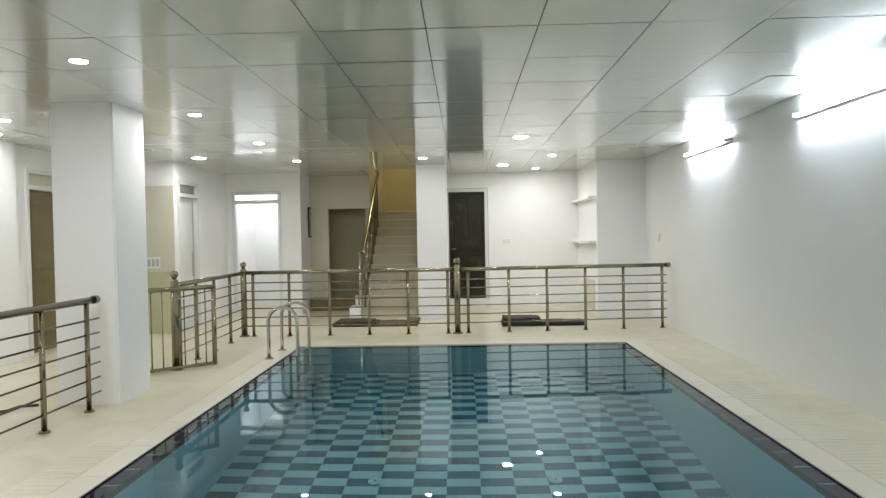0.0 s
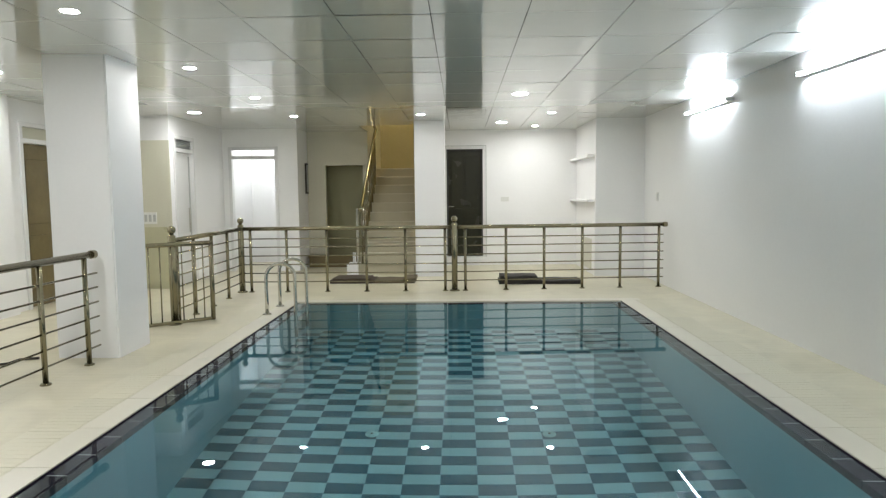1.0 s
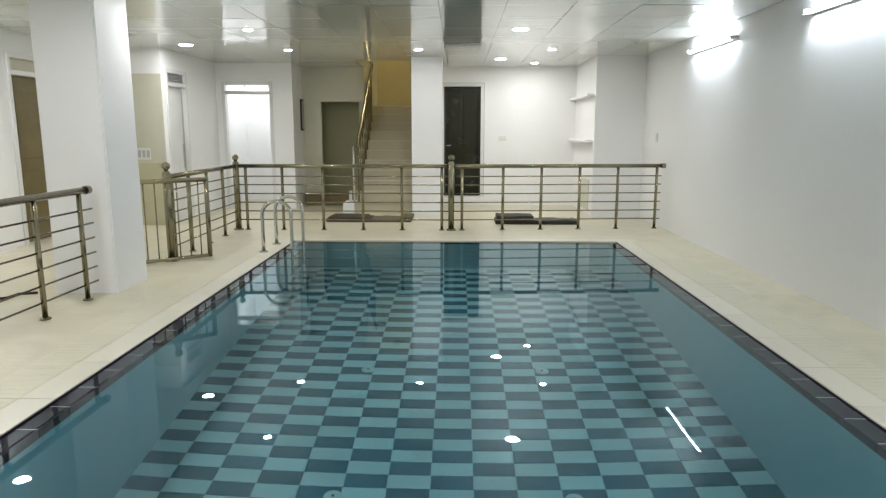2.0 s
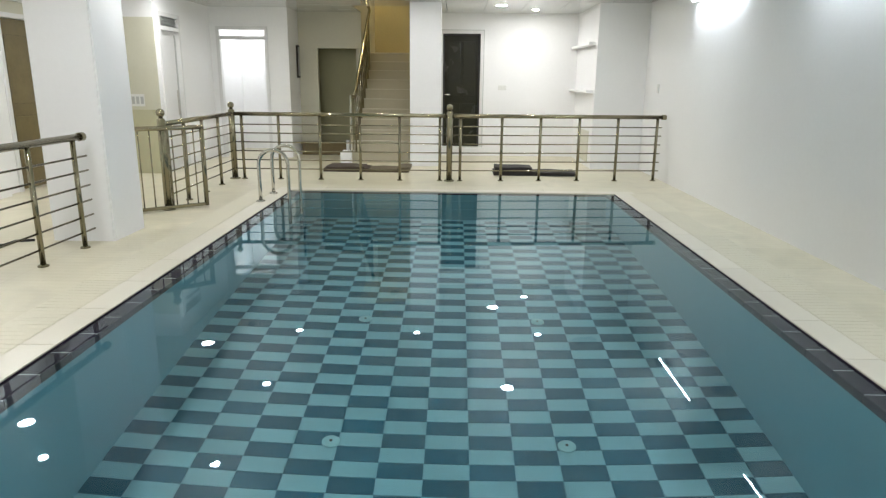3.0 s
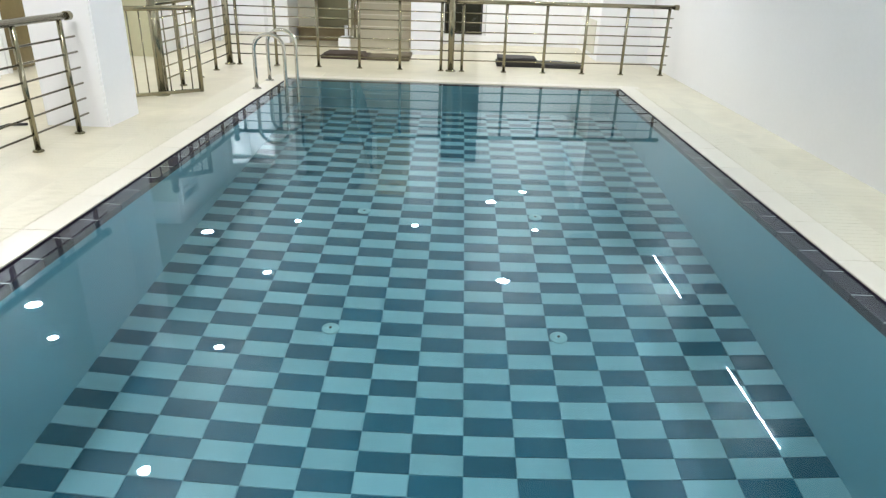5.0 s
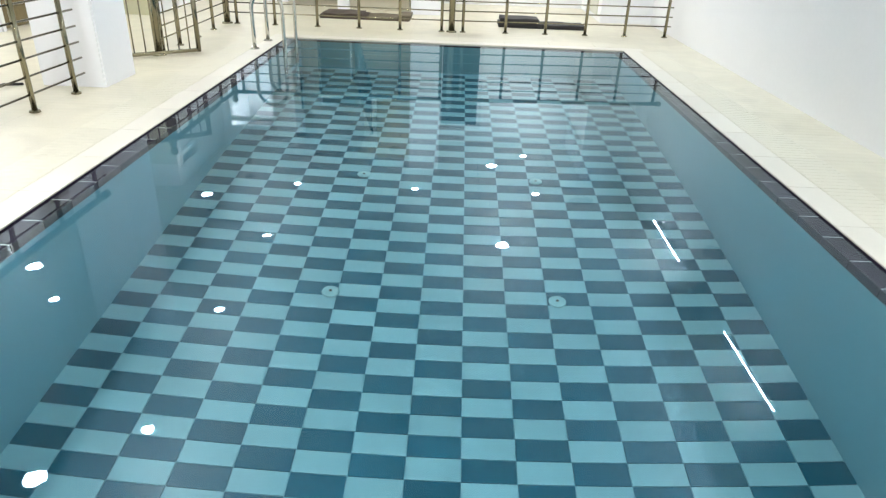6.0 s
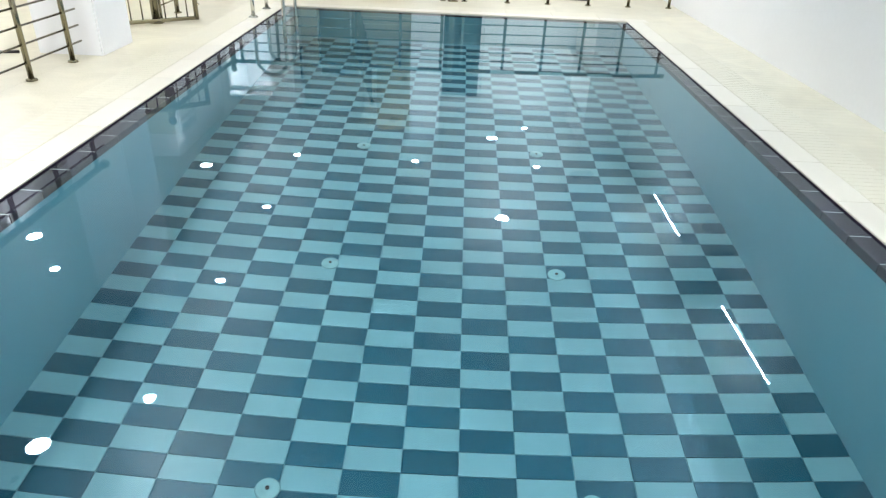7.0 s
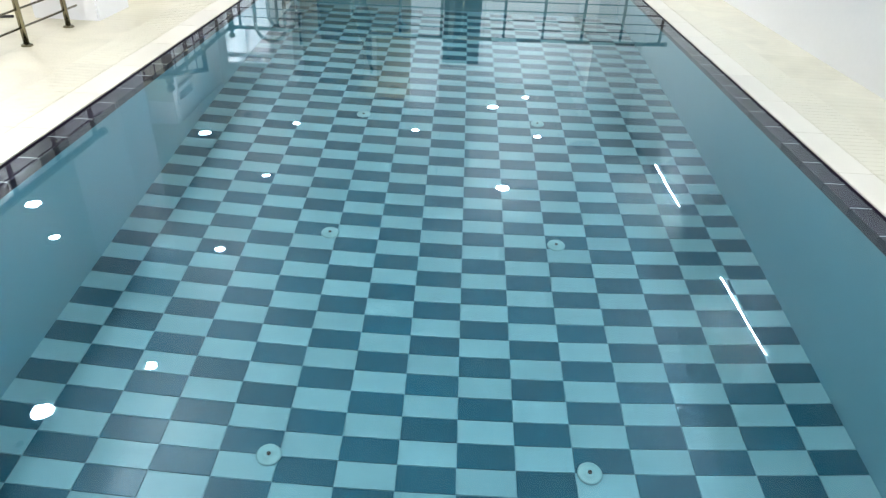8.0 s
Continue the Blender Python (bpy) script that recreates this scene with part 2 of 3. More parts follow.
box(wall_well, -1.86, -0.70, 15.5, 15.7, 0, 5.0)
box(wall_well, -1.86, -0.85, 11.97, 12.12, CEIL + 0.06, 5.0)
box(wall_well, -1.98, -0.70, 11.97, 15.7, 5.0, 5.15)
wall("wall_stairwell", wall_well, OCHRE, label="ochre painted stairwell walls above the steps")
wall("wall_stair_side", boxed(-1.98, -1.86, 13.42, 15.7, 0, 5.0), PLASTER, label="dim plaster wall on the open side of the stairs")
wall("wall_stair_upper", boxed(-1.98, -1.86, 11.97, 13.42, CEIL + 0.014, 5.0), PLASTER, label="dim plaster wall above the stair opening")
pilaster = wall("wall_pilaster", boxed(LEFT, LEFT + 0.10, 7.2, 8.01, 0, CEIL + 0.02), label="shallow white wall pilaster")

# a pier in the far corner with two ledges
pier = thing("wall_pier", 2.74, 11.4, 0, label="white corner pier with two thin ledges", category="pier", kind="structure")
bm = bmesh.new()
box(bm, -0.44, 0.39, 0.0, 1.9, 0, CEIL + 0.02)
part("body", bm, WHITE, pier)
for z in (2.05, 1.27):
    part("ledge", boxed(-0.56, -0.44, 0.12, 1.89, z, z + 0.045, bevel=0.006), WHITE, pier)
part("panel", boxed(-0.452, -0.44, 0.30, 1.20, 0.08, 0.62), CREAM, pier, "flat beige panel low on the pier's side")


def pillar(x0, x1, y0, y1, label):
    bm = boxed(x0 - (x0 + x1) / 2, x1 - (x0 + x1) / 2, 0, y1 - y0, 0, CEIL + 0.02)
    bmesh.ops.bevel(bm, geom=[e for e in bm.edges if abs(e.verts[0].co.z - e.verts[1].co.z) > 1], offset=0.012, segments=2, affect="EDGES")
    return solid("column", bm, COLUMN, (x0 + x1) / 2, y0, 0, label=label, category="column", kind="structure")


pillar(-3.65, -3.085, 5.78, 6.37, "square white painted column beside the pool railing")
pillar(-0.80, -0.28, 11.5, 12.02, "square white painted column beside the stairs")

# ceiling: laid panels with slightly uneven hang, open over the stairs
bm = bmesh.new()
rng = random.Random(4)
PX, PY = 0.67, 0.735
for i in range(-12, 6):
    for j in range(-13, 19):
        x0, y0 = -0.20 + i * PX, 3.97 + j * PY
        x1, y1 = min(x0 + PX, 3.115), y0 + PY
        if x0 > 3.0 or y0 > 15.2 or y1 < BEHIND - 0.3 or x1 < LEFT - 0.3:
            continue
        pieces = [(x0, x1, y0, y1)]
        if y1 > 12.12 and x1 > -1.86 and x0 < -0.85:
            pieces = []
            if y0 < 12.12:
                pieces.append((x0, x1, y0, 12.12))
            if x0 < -1.86:
                pieces.append((x0, -1.86, max(y0, 12.12), y1))
            if x1 > -0.85:
                pieces.append((-0.85, x1, max(y0, 12.12), y1))
        tx, ty = rng.gauss(0, 0.0022), rng.gauss(0, 0.0022)
        for a, b, c, d in pieces:
            old = set(bm.verts)
            box(bm, a + 0.0036, b - 0.0036, c + 0.0036, d - 0.0036, CEIL, CEIL + 0.012)
            for v in set(bm.verts) - old:
                v.co.z += (v.co.x - (a + b) / 2) * tx + (v.co.y - (c + d) / 2) * ty
ceiling = solid("ceiling", bm, PANEL, label="glossy pale grey ceiling of square laid panels", category="ceiling", kind="structure")
bm = bmesh.new()
for a in ((LEFT - 0.3, -1.985, BEHIND - 0.2, 15.2), (-0.78, RIGHT + 0.2, BEHIND - 0.2, 15.2), (-1.985, -0.78, BEHIND - 0.2, 11.965)):
    box(bm, *a, CEIL + 0.05, CEIL + 0.25)
solid("ceiling_slab", bm, VOID, label="slab above the panels, coloured dark like an unlit void", category="ceiling", kind="structure")

# the pool tank
tank = thing("pool", 0, 0, 0, label="long rectangular pool with teal checker tiles", category="pool", kind="structure")
BED = DROP - WELL
bm = bmesh.new()
for a in ((WEST - 0.2, WEST_IN, NEAR - 0.2, FAR + 0.2), (EAST_IN, EAST + 0.2, NEAR - 0.2, FAR + 0.2), (WEST_IN, EAST_IN, NEAR - 0.2, NEAR_IN), (WEST_IN, EAST_IN, FAR_IN, FAR + 0.2)):
    box(bm, *a, BED - 0.2, -0.301)
for a in ((WEST, WEST_IN, NEAR, FAR), (EAST_IN, EAST, NEAR, FAR), (WEST_IN, EAST_IN, NEAR, NEAR_IN), (WEST_IN, EAST_IN, FAR_IN, FAR)):
    box(bm, *a, -0.301, -0.100)
part("pool_wall", bm, POOL_WALL, tank, "plain teal tiled pool walls")
part("bed", boxed(WEST_IN, EAST_IN, NEAR_IN, FAR_IN, BED - 0.2, BED - 0.004), POOL_JOINT, tank, "teal grout bed under the tiles")
bm = bmesh.new()
bmesh.ops.create_grid(bm, x_segments=1, y_segments=1, size=0.5)
for v in bm.verts:
    v.co = Vector((v.co.x * (EAST - WEST - 0.014), v.co.y * (FAR - NEAR - 0.014), 0))
water = solid("water", bm, WATER, (WEST + EAST) / 2, (NEAR + FAR) / 2, DROP, label="still clear water filling the pool", category="water", kind="structure")
water.visible_shadow = False

# ---- stairs ----
stairs = thing("stairs", -1.355, 11.85, 0, label="straight flight of beige tiled stairs going up", category="stairs", kind="structure")
for k in range(11):
    bm = boxed(-0.505, 0.505, k * 0.25 - (0.02 if k else 0.0), 3.65 if k == 10 else (k + 1) * 0.25 + 0.0, 0.0 if k == 0 else max(0.0, (k - 3) * 0.18), (k + 1) * 0.18)
    part("step", bm, STEP, stairs)
    # added pale strip: lightens the tread edge against the riser by colour
    part("nosing", boxed(-0.503, 0.503, k * 0.25 - 0.032, k * 0.25 + 0.03, (k + 1) * 0.18 + 0.002, (k + 1) * 0.18 + 0.016, bevel=0.004), COPING, stairs, "pale strip added so the tread reads lighter than the riser")
part("plinth", boxed(-0.70, -0.505, -0.10, 0.28, 0, 0.20, bevel=0.006), WHITE, stairs, "white block at the foot of the rail")


# ---- doors ----
def framed_door(name, x, y, turn, width, height, transom, leaf_mat, label, sill=0.0, louvre=False, panes=True, leaf=True):
    """A door seen from its local -y side, frame flush with the wall, leaf set back; local x along the wall."""
    d = thing(name, x, y, 0, turn, label=label, category="door", kind="structure")
    w, f = width / 2, 0.06
    top = transom or height
    part("frame", boxed(-w, -w + f, -0.025, 0.10, sill, height, bevel=0.004), FRAME_WHITE, d)
    part("frame", boxed(w - f, w, -0.025, 0.10, sill, height, bevel=0.004), FRAME_WHITE, d)
    part("frame", boxed(-w + f, w - f, -0.024, 0.10, height - f, height, bevel=0.004), FRAME_WHITE, d)
    if transom:
        part("transom_bar", boxed(-w + f, w - f, -0.022, 0.10, transom, transom + 0.06, bevel=0.004), FRAME_WHITE, d)
        if louvre:
            lo, hi = transom + 0.06, height - f
            for k in range(5):
                z = lo + (k + 0.5) * (hi - lo) / 5
                bm = boxed(-w + f, w - f, 0.01, 0.05, z - 0.006, z + 0.006)
                bmesh.ops.rotate(bm, verts=bm.verts, cent=(0, 0.03, z), matrix=Matrix.Rotation(radians(35), 3, "X"))
                part("slat", bm, GREY, d, "grey louvre slat")
        elif panes:
            part("pane", boxed(-w + f, w - f, 0.045, 0.06, transom + 0.06, height - f), CREAM, d, "beige transom panel")
    if sill:
        part("sill", boxed(-w - 0.02, w + 0.06, -0.06, 0.19, 0, sill, bevel=0.006), WHITE, d, "raised white threshold")
    if leaf:
        lf = part("leaf", boxed(-w + f, w - f, 0.05, 0.09, sill + 0.01, (transom or height - f) - 0.003, bevel=0.003), leaf_mat, d)
        return d, lf
    return d, None


door, leaf = framed_door("door_1", 0.08, 13.3, 0, 0.84, 2.38, 0, DARK_WOOD, "dark varnished panel door in a white frame", sill=0.17)
for x0, x1 in ((-0.27, -0.02), (0.02, 0.27)):
    for z0, z1 in ((0.32, 1.02), (1.14, 2.18)):
        bm = bmesh.new()
        box(bm, x0, x1, 0.038, 0.05, z0, z1, bevel=0.010)
        part("panel", bm, DARK_WOOD, leaf)
for x0, x1 in ((-0.362, -0.330), (0.325, 0.362)):
    part("stop", boxed(x0, x1, 0.004, 0.05, 0.185, 2.32, bevel=0.004), DARK, door, "black moulded door stop")
part("stop", boxed(-0.362, 0.362, 0.006, 0.05, 2.285, 2.32, bevel=0.004), DARK, door, "black moulded door stop")
# grey strips paint the thin shadow that outlines the white frame
for a in ((-0.432, -0.420, 0.17, 2.392), (0.420, 0.432, 0.17, 2.392), (-0.420, 0.420, 2.380, 2.392)):
    part("shadow_line", boxed(a[0], a[1], -0.016, -0.001, a[2], a[3]), GREY, door, "thin grey strip drawn as the shadow line round the frame")
part("handle", sweep(bmesh.new(), [(-0.31, 0.05, 1.18), (-0.31, 0.0, 1.18), (-0.22, 0.0, 1.18)], 0.011), CHROME, leaf, "chrome lever handle", True)
for z in (0.45, 1.25, 2.1):
    part("hinge", boxed(0.345, 0.365, 0.025, 0.05, z - 0.05, z + 0.05), CHROME, door, "steel hinge")

door, leaf = framed_door("door_2", -3.92, 12.5, 0, 0.94, 2.36, 2.13, FRAME_WHITE, "open white doorway into a bright lit room", panes=False, leaf=False)
bm = boxed(-0.86, 0.0, 0, 0.04, 0.01, 2.12, bevel=0.003)
bmesh.ops.rotate(bm, verts=bm.verts, cent=(0, 0, 0), matrix=Matrix.Rotation(radians(-88), 3, "Z"))
bmesh.ops.translate(bm, verts=bm.verts, vec=(0.405, 0.11, 0))
part("leaf", bm, FRAME_WHITE, door, "white door leaf swung open")

door, leaf = framed_door("door_3", -4.5, 10.71, 90, 0.78, 2.41, 2.15, FRAME_WHITE, "white door with a grey louvre above", louvre=True)
part("handle", boxed(0.24, 0.27, 0.02, 0.05, 0.85, 1.25, bevel=0.005), CHROME, leaf, "slim steel pull handle")
# grey strip paints the dark of the gap beside the leaf
part("gap_line", boxed(0.285, 0.315, 0.036, 0.05, 0.3, 2.1), GREY, leaf, "grey strip drawn as the dark gap at the leaf edge")

door, leaf = framed_door("door_4", LEFT, 8.74, 90, 0.86, 2.42, 2.15, BROWN_WOOD, "brown veneered door with a transom panel")
for z0, z1 in ((0.25, 0.95), (1.1, 1.95)):
    part("panel", boxed(-0.26, 0.26, 0.038, 0.05, z0, z1, bevel=0.010), BROWN_WOOD, leaf)
part("handle", sweep(bmesh.new(), [(0.30, 0.05, 1.08), (0.30, 0.0, 1.08), (0.20, 0.0, 1.08)], 0.011), CHROME, leaf, "dull steel lever handle", True)

# beige tiles on the recess wall
solid("wainscot", boxed(-5.59, -4.71, 10.185, 10.2, 0.001, 2.31), CREAM, label="beige tiled lower part of a recess wall", category="wainscot", kind="structure")
solid("wainscot_end", boxed(-4.71, -4.502, 10.185, 10.2, 0.001, 2.31), CREAM, label="beige tiled lower part of a wall end", category="wainscot", kind="structure")

solid("wainscot_lower", boxed(-5.59, -4.503, 10.179, 10.185, 0.001, 0.97), DADO, label="olive beige tiled dado below the switchboard", category="wainscot", kind="structure")


# ---- railings ----
def tube_between(a, b, r, seg=10):
    return sweep(bmesh.new(), [a, b], r, seg)


BARS = (0.80, 0.675, 0.545, 0.415, 0.285, 0.155)


def rail_post(parent, x, y, h=0.93):
    p = part("post", lathe(bmesh.new(), [(0.021, 0.0), (0.021, h)], 14, x, y), STEEL, parent, smooth=True)
    part("flange", lathe(bmesh.new(), [(0.042, 0.001), (0.042, 0.010), (0.036, 0.016), (0.022, 0.022)], 16, x, y), STEEL, p, "round steel foot flange", True)


def newel(parent, x, y, h=1.0):
    p = part("newel_post", lathe(bmesh.new(), [(0.044, 0.0), (0.044, h), (0.030, h + 0.012), (0.024, h + 0.03)], 20, x, y), STEEL, parent, smooth=True)
    part("flange", lathe(bmesh.new(), [(0.075, 0.001), (0.075, 0.014), (0.066, 0.022), (0.045, 0.03)], 20, x, y), STEEL, p, "round steel foot flange", True)
    ball = bmesh.new()
    bmesh.ops.create_uvsphere(ball, u_segments=16, v_segments=10, radius=0.047)
    bmesh.ops.translate(ball, verts=ball.verts, vec=(x, y, h + 0.072))
    part("finial", ball, STEEL, p, "steel ball finial", True)


def railing(name, a, b, posts, label, bars_from=None, bars_to=None, cap_a=False, cap_b=False, top=0.95, bars=BARS):
    """A straight steel railing from a to b; posts at the given distances from a."""
    a, b = Vector((*a, 0)), Vector((*b, 0))
    way = (b - a).normalized()
    r = thing(name, a.x, a.y, 0, label=label, category="railing", group="pool railings")
    at = lambda s, z: tuple(way * s + Vector((0, 0, z)))
    n = (b - a).length
    part("handrail", tube_between(at(0, top), at(n, top), 0.029, 14), STEEL, r, "round steel handrail", True)
    for flag, s in ((cap_a, 0), (cap_b, n)):
        if flag:
            part("end_cap", sweep(bmesh.new(), [at(s - 0.02, top), at(s - 0.012, top), at(s + 0.03, top), at(s + 0.038, top)], 0.037, 16), STEEL, r, "rounded steel end cap", True)
    for s in posts:
        p = way * s
        rail_post(r, p.x, p.y)
    s0, s1 = (0 if bars_from is None else bars_from), (n if bars_to is None else bars_to)
    for z in bars:
        part("bar", tube_between(at(s0, z), at(s1, z), 0.0085, 8), STEEL, r, smooth=True)
    return r


rail_a = railing("railing", (-0.10, 9.77), (3.07, 10.06), [0.16, 0.77, 1.345, 1.925, 2.505, 3.10], "stainless steel railing with thin bars before the end wall", cap_b=True, bars_to=3.17)
newel(rail_a, 0, 0)
rail_b = railing("railing", (-3.28, 9.74), (-0.10, 9.77), [0.14, 0.68, 1.28, 1.87, 2.45, 3.04], "stainless steel railing with thin bars before the stairs")
newel(rail_b, 0, 0)
rail_c = railing("railing", (-3.24, 7.30), (-3.28, 9.74), [0.12, 0.62, 1.22, 1.83], "stainless steel side railing ending at the gate")
newel(rail_c, 0, 0)
rail_d = railing("railing", (-3.25, 0.6), (-3.22, 5.65), [0.13, 0.73, 1.33, 1.93, 2.53, 3.13, 3.73, 4.33, 4.93], "stainless steel railing running up to the white column", cap_b=True, bars_to=5.115, bars=tuple(z - 0.018 for z in BARS))

# open gate with upright bars
gate = thing("gate", -3.60, 6.95, 0, math.degrees(math.atan2(0.60, 0.72)), label="low steel gate with upright bars, standing open", category="gate")
GL = 0.94
part("top_rail", tube_between((0, 0, 0.91), (GL, 0, 0.91), 0.027, 12), STEEL, gate, smooth=True)
part("bottom_rail", boxed(0, GL, -0.016, 0.016, 0.012, 0.05, bevel=0.004), STEEL, gate)
for s in (0.015, GL - 0.02):
    part("stile", tube_between((s, 0, 0.012), (s, 0, 0.90), 0.026, 12), STEEL, gate, smooth=True)
for k in range(1, 8):
    s = k * GL / 8
    part("bar", tube_between((s, 0, 0.045), (s, 0, 0.90), 0.0075, 8), STEEL, gate, smooth=True)

# stair rail
rail = thing("stair_rail", -1.80, 11.85, 0, label="polished steel stair handrail with slim posts", category="railing")
SL = 0.18 / 0.25
run = [(0, -0.02, 1.16)] + [(0, 0.1 + k * 0.2, 1.16 + (0.1 + k * 0.2) * SL) for k in range(12)] + [(-0.03, 2.40, 1.16 + 2.4 * SL), (-0.10, 2.38, 1.17 + 2.4 * SL), (-0.17, 2.28, 1.17 + 2.4 * SL)]
part("handrail", sweep(bmesh.new(), run, 0.030, 12), STEEL, rail, smooth=True)
for k in range(9):
    y = 0.12 + k * 0.25
    part("post", tube_between((0, y, (k + 1) * 0.18), (0, y, 1.16 + y * SL), 0.018, 10), STEEL, rail, smooth=True)
for off in (0.25, 0.45, 0.65):
    part("bar", tube_between((0, 0.12, 1.16 + 0.12 * SL - off), (0, 2.12, 1.16 + 2.12 * SL - off), 0.007, 8), CHROME, rail, smooth=True)
part("newel_post", tube_between((-0.06, -0.02, 0.2), (-0.06, -0.02, 1.19), 0.024, 12), CHROME, rail, "upright steel post at the foot", True)
part("stub_post", boxed(-0.16, -0.11, 0.0, 0.05, 0.2, 0.40, bevel=0.004), FRAME_WHITE, rail, "short white stub post")

# pool ladder
ladder = thing("pool_ladder", -2.36, 7.87, 0, label="polished steel pool ladder arching over the edge", category="ladder")
for y in (0.0, 0.58):
    arc = [(0, y, 0.0), (0, y, 0.25), (0, y, 0.45)]
    arc += [(0.175 - 0.175 * math.cos(a), y, 0.46 + 0.165 * math.sin(a)) for a in (math.pi * k / 12 for k in range(1, 12))]
    arc += [(0.35, y, 0.45), (0.35, y, 0.0), (0.35, y, -0.5), (0.35, y, -1.15)]
    side = part("side_rail", sweep(bmesh.new(), arc, 0.022, 12), CHROME, ladder, smooth=True)
    part("flange", lathe(bmesh.new(), [(0.055, 0.001), (0.055, 0.010), (0.045, 0.02), (0.024, 0.028)], 18, 0, y), CHROME, side, "round polished floor flange", True)
for z in (-0.35, -0.65, -0.95):
    part("rung", boxed(0.31, 0.39, 0.0, 0.58, z - 0.012, z + 0.012, bevel=0.004), CHROME, ladder)

# ---- lamps ----
def downlight(x, y, r, material, label, group):
    lamp = thing("downlight", x, y, CEIL, label=label, category="ceiling lamp", group=group)
    ring = bmesh.new()
    lathe(ring, [(r + 0.020, 0.006), (r + 0.020, -0.002), (r + 0.006, -0.005), (r, -0.003)], 28)
    part("rim", ring, FRAME_WHITE, lamp, "thin white rim", True)
    part("diffuser", lathe(bmesh.new(), [(r, -0.0060), (r, -0.0052)], 28), material, lamp, "glowing diffuser disc")


# the first twelve are unseen, added to brighten the near end
for x, y in ((1.40, 2.10), (-0.60, 2.10), (-0.60, 0.10), (1.40, 0.10), (-0.60, -1.90), (1.40, -1.90), (-0.60, -3.90), (1.40, -3.90), (-2.60, -1.60), (-2.60, -3.62), (-2.60, 0.42), (-2.60, 2.44), (-2.60, 4.46), (-2.62, 6.47), (-2.61, 8.48), (-2.63, 10.53), (-0.62, 10.52), (1.43, 10.51), (1.39, 12.54), (-4.58, 6.52)):
    downlight(x, y, 0.054, SPOT_LIGHT, "small round recessed downlight, switched on", "small downlights")
for x, y in ((0.76, 8.48), (0.73, 11.86), (-3.96, 9.89), (-5.26, 7.28), (-3.25, 3.84)):
    downlight(x, y, 0.090, PANEL_LIGHT, "larger round recessed panel light, switched on", "large downlights")


def tube_light(y0, y1):
    t = thing("tube_light", RIGHT, (y0 + y1) / 2, 2.49, label="slim white tube light on the wall, switched on", category="wall lamp", group="tube lights")
    h = (y1 - y0) / 2
    part("batten", boxed(-0.045, 0.0, -h, h, -0.02, 0.025, bevel=0.006), FRAME_WHITE, t)
    part("tube", tube_between((-0.075, -h + 0.03, 0.0), (-0.075, h - 0.03, 0.0), 0.0085, 14), TUBE_LIGHT, t, "glowing tube", True)
    for s in (-h + 0.015, h - 0.015):
        part("end_cap", boxed(-0.10, -0.045, s - 0.015, s + 0.015, -0.022, 0.022, bevel=0.005), FRAME_WHITE, t)


# the first two tubes are out of view, added to light the near walls
tube_light(-1.07, 0.31)
tube_light(1.87, 3.25)
tube_light(4.81, 6.19)
tube_light(7.75, 9.19)
lamp = thing("room_lamp", -3.9, 13.4, CEIL - 0.02, label="square ceiling lamp in the side room, switched on", category="ceiling lamp")
part("diffuser", boxed(-0.3, 0.3, -0.3, 0.3, -0.03, 0.0, bevel=0.01), ROOM_LIGHT, lamp)
# unseen warm fill, added to brighten the ochre walls and upper steps
lamp = thing("stair_fill_lamp", -1.35, 14.0, 4.98, label="unseen warm lamp added high in the stairwell to light its walls", category="ceiling lamp")
part("diffuser", lathe(bmesh.new(), [(0.16, -0.06), (0.20, -0.03), (0.20, 0.015)], 24), STAIR_LIGHT, lamp)

# ---- small things ----
def fitting(name, x, y, z, turn, w, h, label, category, keys=2, dark=False):
    s = thing(name, x, y, z, turn, label=label, category=category)
    part("plate", boxed(-w / 2, w / 2, -0.012, 0, -h / 2, h / 2, bevel=0.004), PLASTIC, s)
    for k in range(keys):
        c = -w / 2 + (k + 0.5) * w / keys
        part("key", boxed(c - w / keys * 0.32, c + w / keys * 0.32, -0.018, -0.012, -h * 0.3, h * 0.3, bevel=0.002), GREY if dark else PLASTIC, s)


fitting("switch_plate", 0.88, 13.3, 1.32, 0, 0.16, 0.09, "white switch plate on the end wall", "switch", 3)
fitting("switch_plate", RIGHT, 10.64, 1.36, -90, 0.10, 0.14, "small white switch plate on the long wall", "switch", 1)
fitting("switchboard", -4.87, 10.185, 1.11, 0, 0.27, 0.18, "white switchboard with grey keys on beige tiles", "switchboard", 4, True)

picture = thing("picture_frame", -3.08, 13.16, 1.77, 90, label="narrow black picture frame on the corner wall", category="picture frame")
part("frame", boxed(-0.09, 0.09, -0.03, 0, -0.30, 0.30, bevel=0.006), DARK, picture)
part("sheet", boxed(-0.065, 0.065, -0.034, -0.03, -0.27, 0.27), GREY, picture, "grey sheet")


def mat(x, y, d, heights, label):
    m = thing("folded_mat", x, y, 0, label=label, category="mat", group="folded mats")
    for name, x0, x1, z0, z1, material in heights:
        bm = boxed(x0, x1, 0, d, z0, z1)
        bmesh.ops.subdivide_edges(bm, edges=bm.edges[:], cuts=5, use_grid_fill=True)
        for v in bm.verts:
            if v.co.z > 0.02:
                v.co.z += noise.noise(v.co * 5) * 0.014
            v.co.y += noise.noise(v.co * 4 + Vector((3, 0, 0))) * 0.02
            v.co.z = max(v.co.z, 0.001)
        part(name, bm, material, m, smooth=True)


